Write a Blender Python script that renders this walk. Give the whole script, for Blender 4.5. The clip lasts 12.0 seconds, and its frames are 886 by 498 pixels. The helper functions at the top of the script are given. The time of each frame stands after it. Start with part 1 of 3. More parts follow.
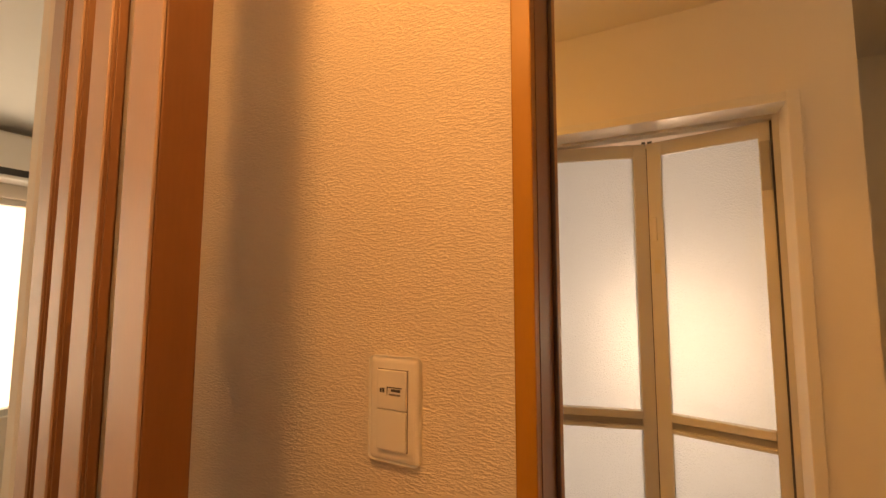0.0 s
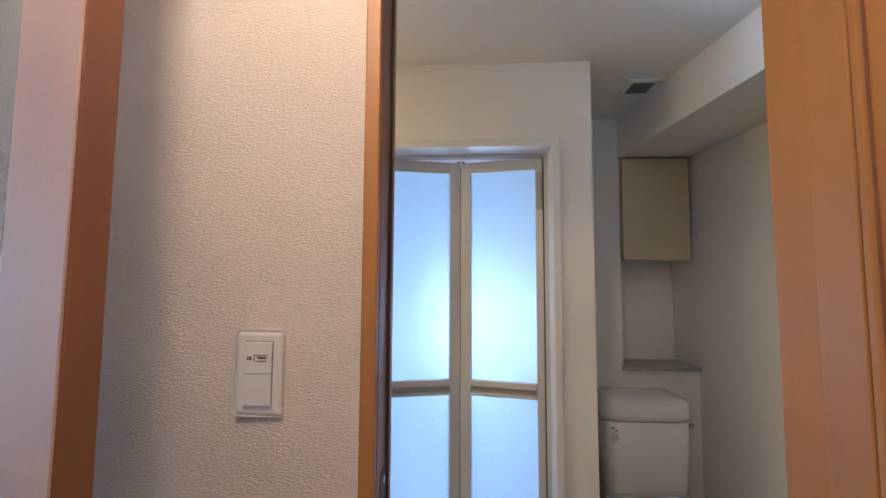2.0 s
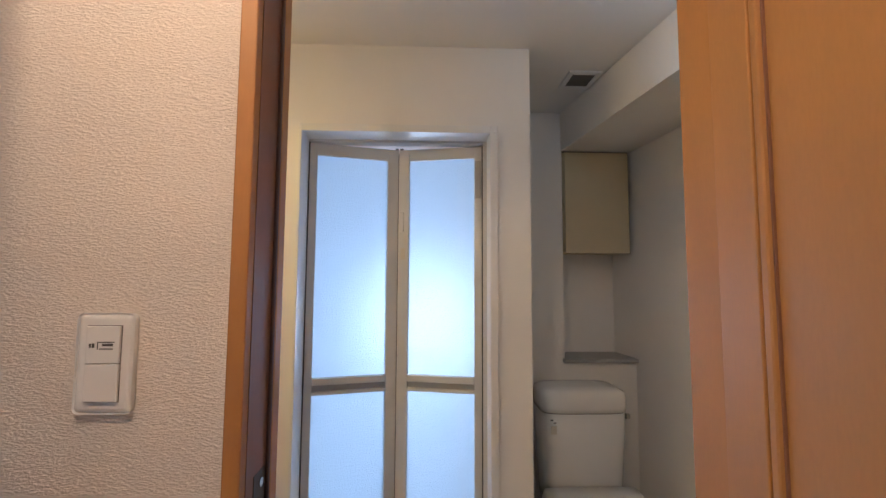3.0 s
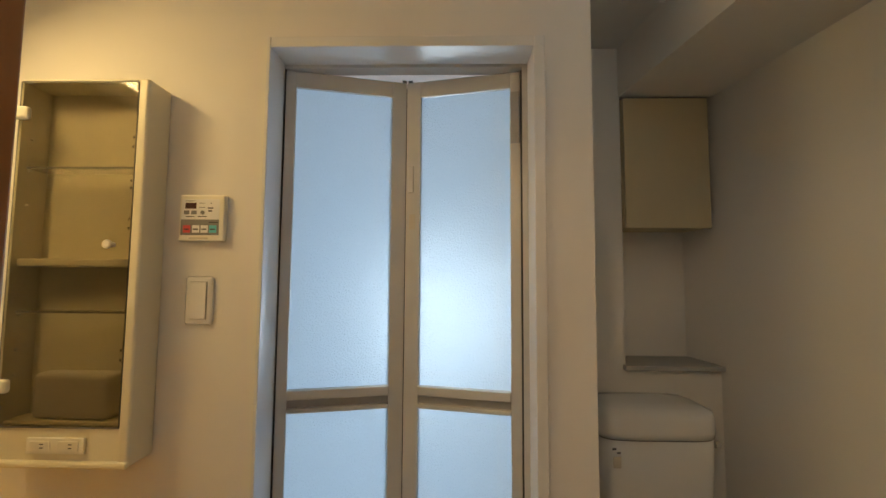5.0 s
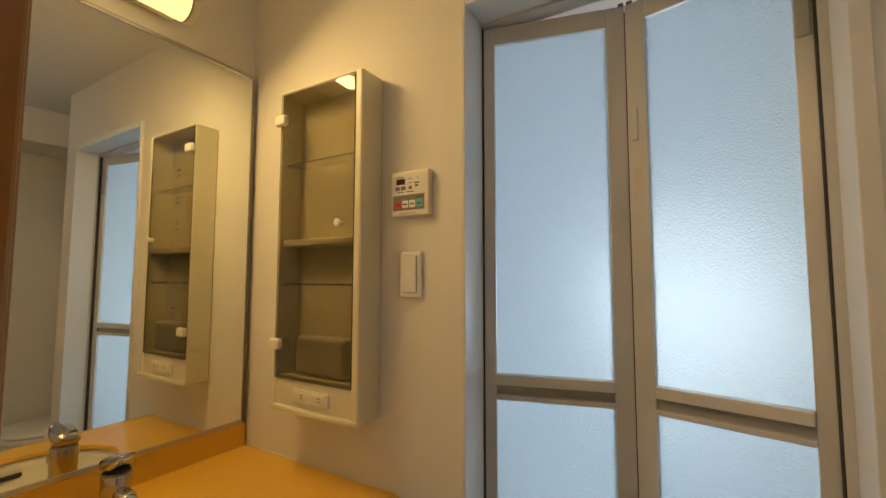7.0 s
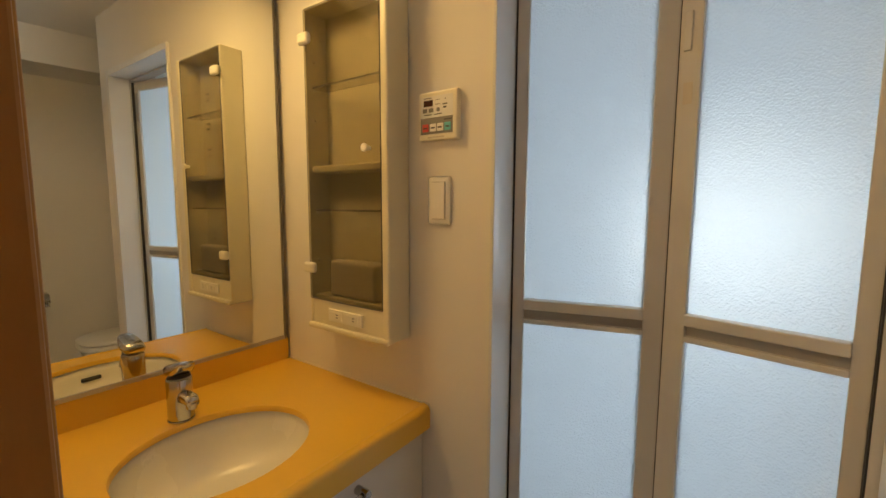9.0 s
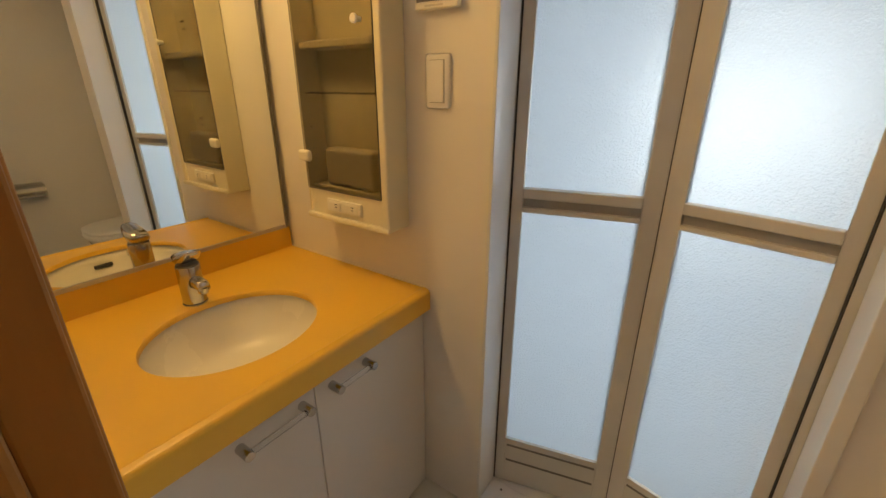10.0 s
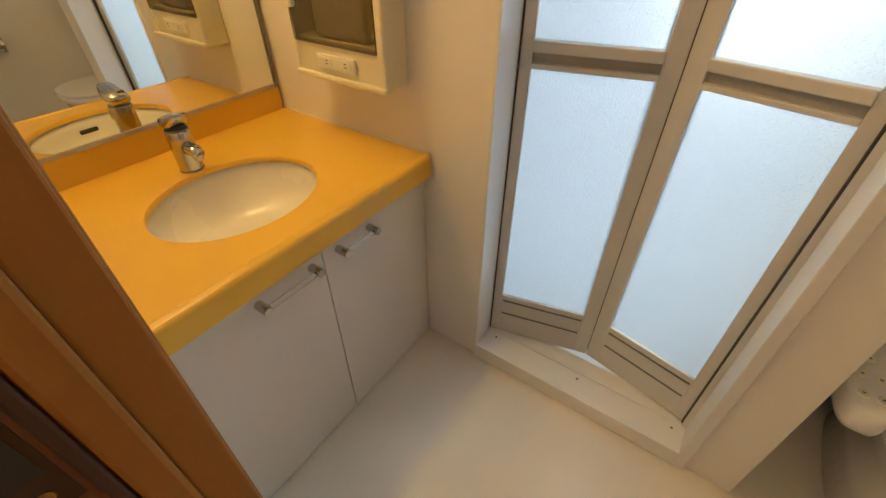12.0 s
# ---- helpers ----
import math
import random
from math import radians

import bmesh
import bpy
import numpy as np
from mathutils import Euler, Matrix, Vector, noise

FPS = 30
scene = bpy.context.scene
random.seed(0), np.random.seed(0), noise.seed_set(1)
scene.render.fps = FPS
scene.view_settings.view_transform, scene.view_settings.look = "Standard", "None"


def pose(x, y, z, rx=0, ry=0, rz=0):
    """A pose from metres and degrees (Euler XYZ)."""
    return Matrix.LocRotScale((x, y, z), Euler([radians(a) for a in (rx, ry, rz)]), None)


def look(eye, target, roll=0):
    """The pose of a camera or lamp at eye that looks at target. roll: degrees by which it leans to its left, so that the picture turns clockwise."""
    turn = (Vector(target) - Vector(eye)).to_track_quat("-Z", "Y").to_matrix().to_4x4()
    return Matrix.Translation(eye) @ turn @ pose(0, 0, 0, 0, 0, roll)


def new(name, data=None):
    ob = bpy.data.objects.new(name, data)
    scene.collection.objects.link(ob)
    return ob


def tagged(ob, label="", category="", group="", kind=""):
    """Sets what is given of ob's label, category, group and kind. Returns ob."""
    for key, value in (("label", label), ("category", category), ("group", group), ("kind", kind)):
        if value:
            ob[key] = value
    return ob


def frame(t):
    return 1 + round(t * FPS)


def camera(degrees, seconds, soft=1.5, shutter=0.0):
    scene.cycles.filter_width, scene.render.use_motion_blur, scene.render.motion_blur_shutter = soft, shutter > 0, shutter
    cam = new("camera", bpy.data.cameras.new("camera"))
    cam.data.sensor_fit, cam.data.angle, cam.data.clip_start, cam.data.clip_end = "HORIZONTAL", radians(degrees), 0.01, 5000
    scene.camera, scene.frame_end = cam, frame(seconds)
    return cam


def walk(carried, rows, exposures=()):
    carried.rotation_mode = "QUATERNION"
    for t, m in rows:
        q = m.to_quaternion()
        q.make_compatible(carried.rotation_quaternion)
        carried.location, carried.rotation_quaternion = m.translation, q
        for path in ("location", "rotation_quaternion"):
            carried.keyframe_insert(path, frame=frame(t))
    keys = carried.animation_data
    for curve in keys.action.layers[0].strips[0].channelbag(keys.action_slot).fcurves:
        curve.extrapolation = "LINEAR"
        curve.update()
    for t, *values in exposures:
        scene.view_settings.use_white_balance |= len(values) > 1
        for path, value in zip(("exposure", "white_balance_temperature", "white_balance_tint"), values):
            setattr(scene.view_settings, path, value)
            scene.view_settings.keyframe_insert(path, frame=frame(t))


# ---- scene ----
cam = camera(92.9, 12.0, shutter=0.0)
PATH = [
    (0, (0.354, -1.419, 1.478), (-0.535, 0.364, 1.651), 0.1),
    (0.5, (0.319, -1.423, 1.479), (-0.252, 0.487, 1.644), 0.2),
    (1, (0.327, -1.522, 1.476), (-0.002, 0.444, 1.639), 0.2),
    (1.5, (0.341, -1.602, 1.476), (0.129, 0.381, 1.625), 0.4),
    (2, (0.376, -1.598, 1.467), (0.261, 0.392, 1.619), 0.3),
    (2.5, (0.436, -1.562, 1.444), (0.411, 0.432, 1.597), 0.3),
    (3, (0.475, -1.531, 1.435), (0.54, 0.462, 1.586), 0.3),
    (3.2, (0.487, -1.519, 1.431), (0.584, 0.472, 1.582), 0.2),
    (4.8, (0.484, -1.114, 1.374), (0.526, 0.88, 1.524), 0.4),
    (5, (0.488, -1.071, 1.373), (0.444, 0.924, 1.517), 0.4),
    (5.5, (0.482, -0.965, 1.355), (0.174, 1.006, 1.497), 0.4),
    (6, (0.463, -0.914, 1.326), (-0.145, 0.986, 1.466), 0.3),
    (6.5, (0.461, -0.903, 1.304), (-0.392, 0.9, 1.45), 0.2),
    (7, (0.473, -0.898, 1.304), (-0.549, 0.816, 1.445), 0.1),
    (7.2, (0.476, -0.895, 1.301), (-0.587, 0.792, 1.449), 0.2),
    (8.8, (0.479, -0.888, 1.301), (-0.668, 0.746, 1.178), 0.2),
    (9, (0.475, -0.887, 1.305), (-0.667, 0.741, 1.096), 0.2),
    (9.5, (0.47, -0.884, 1.302), (-0.647, 0.713, 0.852), 0.1),
    (10, (0.47, -0.878, 1.304), (-0.599, 0.652, 0.585), 0.1),
    (10.5, (0.467, -0.875, 1.298), (-0.54, 0.569, 0.348), 0.1),
    (11, (0.464, -0.875, 1.298), (-0.48, 0.478, 0.167), -0.0),
    (11.5, (0.457, -0.879, 1.298), (-0.438, 0.414, 0.061), -0.0),
    (12, (0.461, -0.874, 1.3), (-0.426, 0.399, 0.038), -0.0),
]
EXPOSURES = [
    (0, -0.35, 24000, 32), (0.4, 0.15, 6900, 8), (0.8, 0.25, 5500, 4), (1.5, 0.1, 4500, 0), (2.2, -0.05, 4850, 8), (3.2, -0.05, 5100, 8),
    (4.8, -0.45, 5900, 0), (7.0, -0.5, 6500, 0), (9.0, -0.45, 7000, 4), (10.5, -0.15, 7200, 6), (12, 0.1, 6900, 3)]
walk(cam, [(t, look(eye, target, roll)) for t, eye, target, roll in PATH], EXPOSURES)


# ---- light ----
def area(name, m, w, h, watts, color, spread=180):
    d = bpy.data.lights.new(name, "AREA")
    d.shape, d.size, d.size_y, d.energy, d.color, d.spread = "RECTANGLE", w, h, watts, color, radians(spread)
    ob = new(name, d)
    ob.matrix_world = m
    return ob


def bulb(name, place, watts, color, radius=0.05):
    d = bpy.data.lights.new(name, "POINT")
    d.energy, d.color, d.shadow_soft_size = watts, color, radius
    ob = new(name, d)
    ob.location = place
    return ob


world = bpy.data.worlds.new("sky")
scene.world = world
world.use_nodes = True
sky = world.node_tree.nodes.new("ShaderNodeTexSky")
sky.sky_type, sky.sun_disc, sky.sun_elevation, sky.sun_rotation = "NISHITA", False, radians(40), radians(120)
world.node_tree.links.new(sky.outputs[0], world.node_tree.nodes["Background"].inputs[0])
world.node_tree.nodes["Background"].inputs[1].default_value = 0.1
# daylight in the bathroom window and in the living room window
area("bath_window_light", pose(0.45, 1.565, 1.17, 90, 0, 180), 0.5, 0.52, 10.5, (0.82, 0.90, 1.0))
area("living_window_light", pose(-2.96, -1.0, 1.35, 90, 0, -90), 2.2, 1.3, 12, (0.40, 0.75, 1.0))
# lamps: hall ceiling, over the mirror, washroom ceiling
bulb("hall_lamp_light", (0.17, -1.52, 2.2), 18, (1.0, 0.62, 0.32), 0.06)
bulb("washroom_lamp_light", (1.13, -0.56, 2.26), 1.05, (1.0, 0.98, 0.95), 0.03)
area("vanity_lamp_light", pose(-0.66, -0.5, 2.07, 0, -28, 0), 0.05, 0.4, 7.5, (1.0, 0.62, 0.23))


# ---- materials ----
def material(name, color, rough=0.5, metal=0.0, vary=0.06, scale=8.0, bump=0.0, bump_scale=200.0, stretch=(1, 1, 1), depth=0.002, grain=0.0, spec=0.5, coat=0.0):
    m = bpy.data.materials.new(name)
    m.use_nodes = True
    n, l = m.node_tree.nodes, m.node_tree.links
    b = n["Principled BSDF"]
    b.inputs["Roughness"].default_value, b.inputs["Metallic"].default_value = rough, metal
    b.inputs["Specular IOR Level"].default_value, b.inputs["Coat Weight"].default_value = spec, coat
    tc = n.new("ShaderNodeTexCoord")
    mp = n.new("ShaderNodeMapping")
    mp.inputs["Scale"].default_value = stretch
    l.new(tc.outputs["Object"], mp.inputs[0])
    big, fine = n.new("ShaderNodeTexNoise"), n.new("ShaderNodeTexNoise")
    big.inputs["Scale"].default_value, big.inputs["Detail"].default_value = scale, 6
    fine.inputs["Scale"].default_value, fine.inputs["Detail"].default_value = bump_scale, 4
    l.new(mp.outputs[0], big.inputs[0])
    l.new(mp.outputs[0], fine.inputs[0])
    add = n.new("ShaderNodeMath")
    add.operation = "MULTIPLY_ADD"
    add.inputs[1].default_value = grain
    l.new(fine.outputs[0], add.inputs[0])
    l.new(big.outputs[0], add.inputs[2])
    ramp = n.new("ShaderNodeValToRGB")
    ramp.color_ramp.elements[0].position, ramp.color_ramp.elements[1].position = 0.3, 0.75 + grain * 0.5
    lo, hi = 1 - vary, 1 + vary
    ramp.color_ramp.elements[0].color = (*[min(1, c * lo) for c in color], 1)
    ramp.color_ramp.elements[1].color = (*[min(1, c * hi) for c in color], 1)
    l.new(add.outputs[0], ramp.inputs[0])
    l.new(ramp.outputs[0], b.inputs["Base Color"])
    rr = n.new("ShaderNodeMapRange")
    rr.inputs["To Min"].default_value, rr.inputs["To Max"].default_value = max(0.02, rough - 0.06), min(1, rough + 0.06)
    l.new(big.outputs[0], rr.inputs[0])
    l.new(rr.outputs[0], b.inputs["Roughness"])
    if bump:
        bp = n.new("ShaderNodeBump")
        bp.inputs["Strength"].default_value, bp.inputs["Distance"].default_value = bump, depth
        l.new(fine.outputs[0], bp.inputs["Height"])
        l.new(bp.outputs[0], b.inputs["Normal"])
    return m


def glass(name, color, rough, ior=1.45, bump=0.0, bump_scale=120.0):
    m = bpy.data.materials.new(name)
    m.use_nodes = True
    n, l = m.node_tree.nodes, m.node_tree.links
    b = n["Principled BSDF"]
    b.inputs["Base Color"].default_value = (*color, 1)
    b.inputs["Roughness"].default_value, b.inputs["Transmission Weight"].default_value, b.inputs["IOR"].default_value = rough, 1.0, ior
    if bump:
        t, v, bp = n.new("ShaderNodeTexCoord"), n.new("ShaderNodeTexNoise"), n.new("ShaderNodeBump")
        v.inputs["Scale"].default_value, v.inputs["Detail"].default_value = bump_scale, 3
        bp.inputs["Strength"].default_value, bp.inputs["Distance"].default_value = bump, 0.0035
        l.new(t.outputs["Object"], v.inputs[0])
        l.new(v.outputs[0], bp.inputs["Height"])
        l.new(bp.outputs[0], b.inputs["Normal"])
    return m


def frosted(name, color, rough):
    """Acrylic that scatters most of the light and lets a soft image of what is behind it through."""
    m = glass(name, color, rough, 1.3, 1.0, 230)
    n, l = m.node_tree.nodes, m.node_tree.links
    tr, mix = n.new("ShaderNodeBsdfTranslucent"), n.new("ShaderNodeMixShader")
    tr.inputs[0].default_value = (color[0] * 0.80, color[1] * 0.85, color[2] * 0.92, 1)
    mix.inputs[0].default_value = 0.70
    l.new(n["Bump"].outputs[0], tr.inputs["Normal"])
    l.new(n["Principled BSDF"].outputs[0], mix.inputs[1])
    l.new(tr.outputs[0], mix.inputs[2])
    l.new(mix.outputs[0], n["Material Output"].inputs[0])
    return m


def glow(name, color, strength):
    m = bpy.data.materials.new(name)
    m.use_nodes = True
    b = m.node_tree.nodes["Principled BSDF"]
    b.inputs["Base Color"].default_value = (0.9, 0.9, 0.9, 1)
    b.inputs["Emission Color"].default_value, b.inputs["Emission Strength"].default_value = (*color, 1), strength
    return m


PAPER = material("woven_wallpaper", (0.80, 0.73, 0.66), 0.85, vary=0.03, scale=3, bump=0.6, bump_scale=340, stretch=(0.55, 1, 1.5), depth=0.006)
PLAIN = material("smooth_wallpaper", (0.78, 0.76, 0.72), 0.75, vary=0.03, scale=2.5, bump=0.15, bump_scale=260)
CEIL = material("ceiling_paper", (0.8, 0.79, 0.77), 0.9, vary=0.02, scale=3, bump=0.2, bump_scale=220)
WOOD = material("orange_wood", (0.385, 0.178, 0.042), 0.46, vary=0.14, scale=2.2, bump=0.04, bump_scale=60, stretch=(4, 4, 1.0), grain=0.3)
# dark brown wood; on the living room door the brown also holds edge shade
LEDGE = material("dark_shaded_wood", (0.22, 0.1, 0.055), 0.45, vary=0.15, scale=4, bump=0.05, bump_scale=60, stretch=(7, 7, 0.8), grain=0.3)
VINYL = material("vinyl_floor", (0.70, 0.67, 0.61), 0.38, vary=0.05, scale=4, bump=0.08, bump_scale=90)
BOARDS = material("hall_floor_wood", (0.3, 0.16, 0.07), 0.35, vary=0.2, scale=4, stretch=(0.7, 6, 1), grain=0.3, bump=0.05, bump_scale=50)
ORANGE = material("orange_worktop", (0.80, 0.485, 0.07), 0.32, vary=0.03, scale=5, bump=0.02, bump_scale=300, coat=0.1)
LAMINATE = material("white_laminate", (0.72, 0.70, 0.67), 0.35, vary=0.02, scale=3, bump=0.02, bump_scale=300)
CERAMIC = material("ivory_ceramic", (0.84, 0.81, 0.72), 0.26, vary=0.02, scale=3, coat=0.1)
PORCELAIN = material("white_porcelain", (0.76, 0.76, 0.75), 0.14, vary=0.02, scale=3, coat=0.4)
CREAM = material("cream_plastic", (0.74, 0.69, 0.52), 0.38, vary=0.04, scale=4, bump=0.02, bump_scale=300)
IVORY = material("ivory_plastic", (0.8, 0.77, 0.66), 0.35, vary=0.03, scale=6)
WHITE = material("white_plastic", (0.78, 0.78, 0.77), 0.35, vary=0.03, scale=6)
TRIM = material("white_frame_resin", (0.74, 0.74, 0.73), 0.3, vary=0.03, scale=4)
ALU = material("grey_aluminium", (0.60, 0.60, 0.585), 0.42, metal=0.1, vary=0.06, scale=5, bump=0.03, bump_scale=400)
# darkened aluminium: painted shade in the rail recess, own colour of the pivot cover
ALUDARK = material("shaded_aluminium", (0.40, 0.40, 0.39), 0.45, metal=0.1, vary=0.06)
# door wood made paler to hold the daylight it reflects
DAYLITWOOD = material("daylit_door_wood", (0.48, 0.34, 0.29), 0.55, vary=0.1, scale=2.5, bump=0.04, bump_scale=60, stretch=(4, 4, 1), grain=0.3)
SEAL = material("dark_rubber", (0.03, 0.03, 0.03), 0.6, vary=0.1)
DARKSEAL = material("brown_rubber", (0.075, 0.042, 0.03), 0.6, vary=0.1)
GROOVE = material("grey_groove", (0.16, 0.155, 0.15), 0.5, vary=0.1)
CHROME = material("chrome", (0.55, 0.54, 0.53), 0.16, metal=1.0, vary=0.02)
DULL = material("brushed_steel", (0.5, 0.48, 0.45), 0.3, metal=1.0, vary=0.05, bump=0.03, bump_scale=300)
BRONZE = material("dark_bronze", (0.10, 0.075, 0.055), 0.45, metal=0.7, vary=0.1, bump=0.03, bump_scale=200)
MIRROR = material("silvered_glass", (0.86, 0.88, 0.86), 0.01, metal=1.0, vary=0.0)
MIRROR.node_tree.nodes["Map Range"].inputs["To Min"].default_value = 0.0
MIRROR.node_tree.nodes["Map Range"].inputs["To Max"].default_value = 0.01
BEIGE = material("beige_board", (0.62, 0.53, 0.33), 0.5, vary=0.05, scale=3, bump=0.03, bump_scale=120)
GREYBOX = material("grey_beige_plastic", (0.58, 0.54, 0.46), 0.55, vary=0.04)
GREYSHELF = material("grey_shelf_board", (0.36, 0.36, 0.35), 0.5, vary=0.06)
DARK = material("dark_recess", (0.05, 0.05, 0.05), 0.7, vary=0.2)
LCD = material("dark_red_display", (0.05, 0.012, 0.012), 0.15, vary=0.05)
GREYPANEL = material("grey_panel", (0.2, 0.2, 0.2), 0.4, vary=0.05)
RED = material("red_button", (0.6, 0.07, 0.07), 0.4, vary=0.05)
BLUE = material("blue_button", (0.12, 0.5, 0.55), 0.4, vary=0.05)
INK = material("dark_print", (0.06, 0.06, 0.065), 0.6, vary=0.1)
TILE = material("bath_wall_panel", (0.82, 0.85, 0.87), 0.3, vary=0.04, scale=3)
BATHCEIL = material("bath_ceiling_panel", (0.84, 0.68, 0.61), 0.4, vary=0.03, scale=3)
FROST = frosted("frosted_pane", (0.93, 0.96, 0.98), 0.70)
SMOKE = glass("smoked_acrylic", (0.43, 0.40, 0.32), 0.02, 1.3)
CLEAR = glass("clear_glass", (0.92, 0.95, 0.93), 0.02, 1.4)
ACRYLIC = glass("clear_acrylic_rod", (0.95, 0.95, 0.95), 0.05, 1.4)
OPAL = glow("lit_opal_diffuser", (1.0, 0.66, 0.26), 1.9)
HALLOPAL = glow("lit_hall_diffuser", (1.0, 0.75, 0.45), 6.0)
COOLOPAL = glow("lit_ceiling_diffuser", (0.95, 0.98, 1.0), 5.0)
DAY = glow("bright_sky_backdrop", (0.8, 0.9, 1.0), 2.0)


# ---- mesh helpers ----
def link(name, bm, mat, parent=None, label="", smooth=False):
    me = bpy.data.meshes.new(name)
    bmesh.ops.recalc_face_normals(bm, faces=bm.faces)
    if smooth:
        for f in bm.faces:
            f.smooth = True
    bm.to_mesh(me)
    bm.free()
    me.materials.append(mat)
    ob = new(name, me)
    if parent:
        ob.parent = parent
    if label:
        ob["label"] = label
    return ob


def part(name, bm, mat, parent, label="", smooth=False):
    return link(name, bm, mat, parent, label, smooth)


def thing(name, label, category, m=None, group=""):
    ob = new(name)
    ob.empty_display_size = 0.05
    if m is not None:
        ob.matrix_world = m
    return tagged(ob, label, category, group)


def structure(name, bm, mat, label, category, smooth=False):
    return tagged(link(name, bm, mat, None, "", smooth), label, category, kind="structure")


def box(x0, x1, y0, y1, z0, z1, bevel=0.0, seg=2, bm=None):
    """A box, its edges rounded by bevel, added to bm."""
    one = bmesh.new()
    bmesh.ops.create_cube(one, size=1)
    for v in one.verts:
        v.co = ((x0 + x1) / 2 + v.co.x * (x1 - x0), (y0 + y1) / 2 + v.co.y * (y1 - y0), (z0 + z1) / 2 + v.co.z * (z1 - z0))
    if bevel:
        bmesh.ops.bevel(one, geom=one.edges[:], offset=bevel, segments=seg, profile=0.5, affect="EDGES")
    return merge(bm, one)


def merge(bm, one):
    if bm is None:
        return one
    me = bpy.data.meshes.new("tmp")
    one.to_mesh(me)
    one.free()
    bm.from_mesh(me)
    bpy.data.meshes.remove(me)
    return bm


def rod(a, b, r, n=20, r2=None, bm=None, bevel=0.0):
    one = bmesh.new()
    a, b = Vector(a), Vector(b)
    bmesh.ops.create_cone(one, cap_ends=True, segments=n, radius1=r, radius2=r if r2 is None else r2, depth=(b - a).length)
    if bevel:
        rim = [e for e in one.edges if abs(e.verts[0].co.z - e.verts[1].co.z) < 1e-6]
        bmesh.ops.bevel(one, geom=rim, offset=bevel, segments=3, affect="EDGES", profile=0.5)
    q = (b - a).to_track_quat("Z", "Y").to_matrix().to_4x4()
    bmesh.ops.transform(one, matrix=Matrix.Translation((a + b) / 2) @ q, verts=one.verts)
    return merge(bm, one)


def prism(points, z0, z1, bm=None):
    """A plan outline raised from z0 to z1."""
    one = bmesh.new()
    lo = [one.verts.new((x, y, z0)) for x, y in points]
    hi = [one.verts.new((x, y, z1)) for x, y in points]
    one.faces.new(lo[::-1]), one.faces.new(hi)
    for i in range(len(points)):
        j = (i + 1) % len(points)
        one.faces.new((lo[i], lo[j], hi[j], hi[i]))
    return merge(bm, one)


def loft(rings, bm=None, cap=True):
    """Skin through rings of equally many points."""
    one = bmesh.new()
    vs = [[one.verts.new(p) for p in r] for r in rings]
    for a, b in zip(vs, vs[1:]):
        for i in range(len(a)):
            j = (i + 1) % len(a)
            one.faces.new((a[i], a[j], b[j], b[i]))
    if cap:
        one.faces.new(vs[0][::-1]), one.faces.new(vs[-1])
    return merge(bm, one)


def oval(cx, cy, z, rx, ry, n=40, power=2.0):
    out = []
    for i in range(n):
        a = 2 * math.pi * i / n
        c, s = math.cos(a), math.sin(a)
        out.append((cx + rx * math.copysign(abs(c) ** (2 / power), c), cy + ry * math.copysign(abs(s) ** (2 / power), s), z))
    return out


# ---- structure ----
CEILING = 2.317


def right_wall(y):
    return 1.525 + 0.11 * (0.6 - y)


def beam_face(y):
    return 1.155 + 0.13 * (0.6 - y)


structure("floor_washroom", box(-0.95, 1.9, -0.86, 0.9, -0.1, 0.0), VINYL, "pale cream vinyl floor of the washroom", "floor")
structure("floor_hall", box(-0.95, 1.9, -2.3, -0.861, -0.1, -0.004), BOARDS, "brown wooden hallway floor", "floor")
structure("floor_living", box(-3.1, -0.951, -2.3, 1.3, -0.1, -0.004), BOARDS, "brown wooden floor of the bright living room", "floor")
structure("ceiling_washroom", box(-0.95, 1.9, -0.97, 0.9, CEILING, CEILING + 0.1), CEIL, "white papered washroom ceiling", "ceiling")
structure("ceiling_hall", box(-0.95, 1.9, -2.3, -0.971, 2.36, 2.46), CEIL, "white papered hallway ceiling", "ceiling")
structure("ceiling_living", box(-3.1, -0.951, -2.3, 1.3, 2.4, 2.5), CEIL, "white living room ceiling", "ceiling")

# wall with the folding door
bm = box(-0.95, -0.004, 0.0, 0.12, 0, CEILING)
box(0.726, 0.849, 0.0, 0.12, 0, CEILING, bm=bm)
box(-0.004, 0.726, 0.0, 0.12, 2.01, CEILING, bm=bm)
structure("wall_north", bm, PLAIN, "cream papered wall around the folding bathroom door", "wall")
structure("wall_mirror", box(-0.95, -0.84, -0.86, 0.0, 0, CEILING), PLAIN, "cream papered wall behind the washbasin mirror", "wall")
bm = box(0.73, 0.849, 0.121, 0.6, 0, CEILING)
structure("wall_alcove", bm, PLAIN, "white papered side wall of the toilet alcove", "wall")
bm = box(0.849, 1.16, 0.6, 0.72, 0, CEILING)
box(1.16, 1.6, 0.6, 0.72, 0, 1.03, bm=bm)
box(1.161, 1.6, 0.80, 0.9, 1.03, CEILING, bm=bm)
box(1.10, 1.16, 0.721, 0.9, 0, CEILING, bm=bm)
structure("wall_toilet", bm, PLAIN, "white papered wall with a niche behind the toilet", "wall")
structure("wall_east", prism([(right_wall(0.9), 0.9), (right_wall(-0.97), -0.97), (1.95, -0.97), (1.95, 0.9)], 0, CEILING), PLAIN, "white papered wall beside the toilet", "wall")
structure("beam", prism([(beam_face(0.6), 0.6), (beam_face(-0.86), -0.86), (right_wall(-0.86) + 0.02, -0.86), (right_wall(0.6) + 0.02, 0.6)], 2.112, CEILING - 0.001), PLAIN, "white boxed beam under the ceiling", "beam")

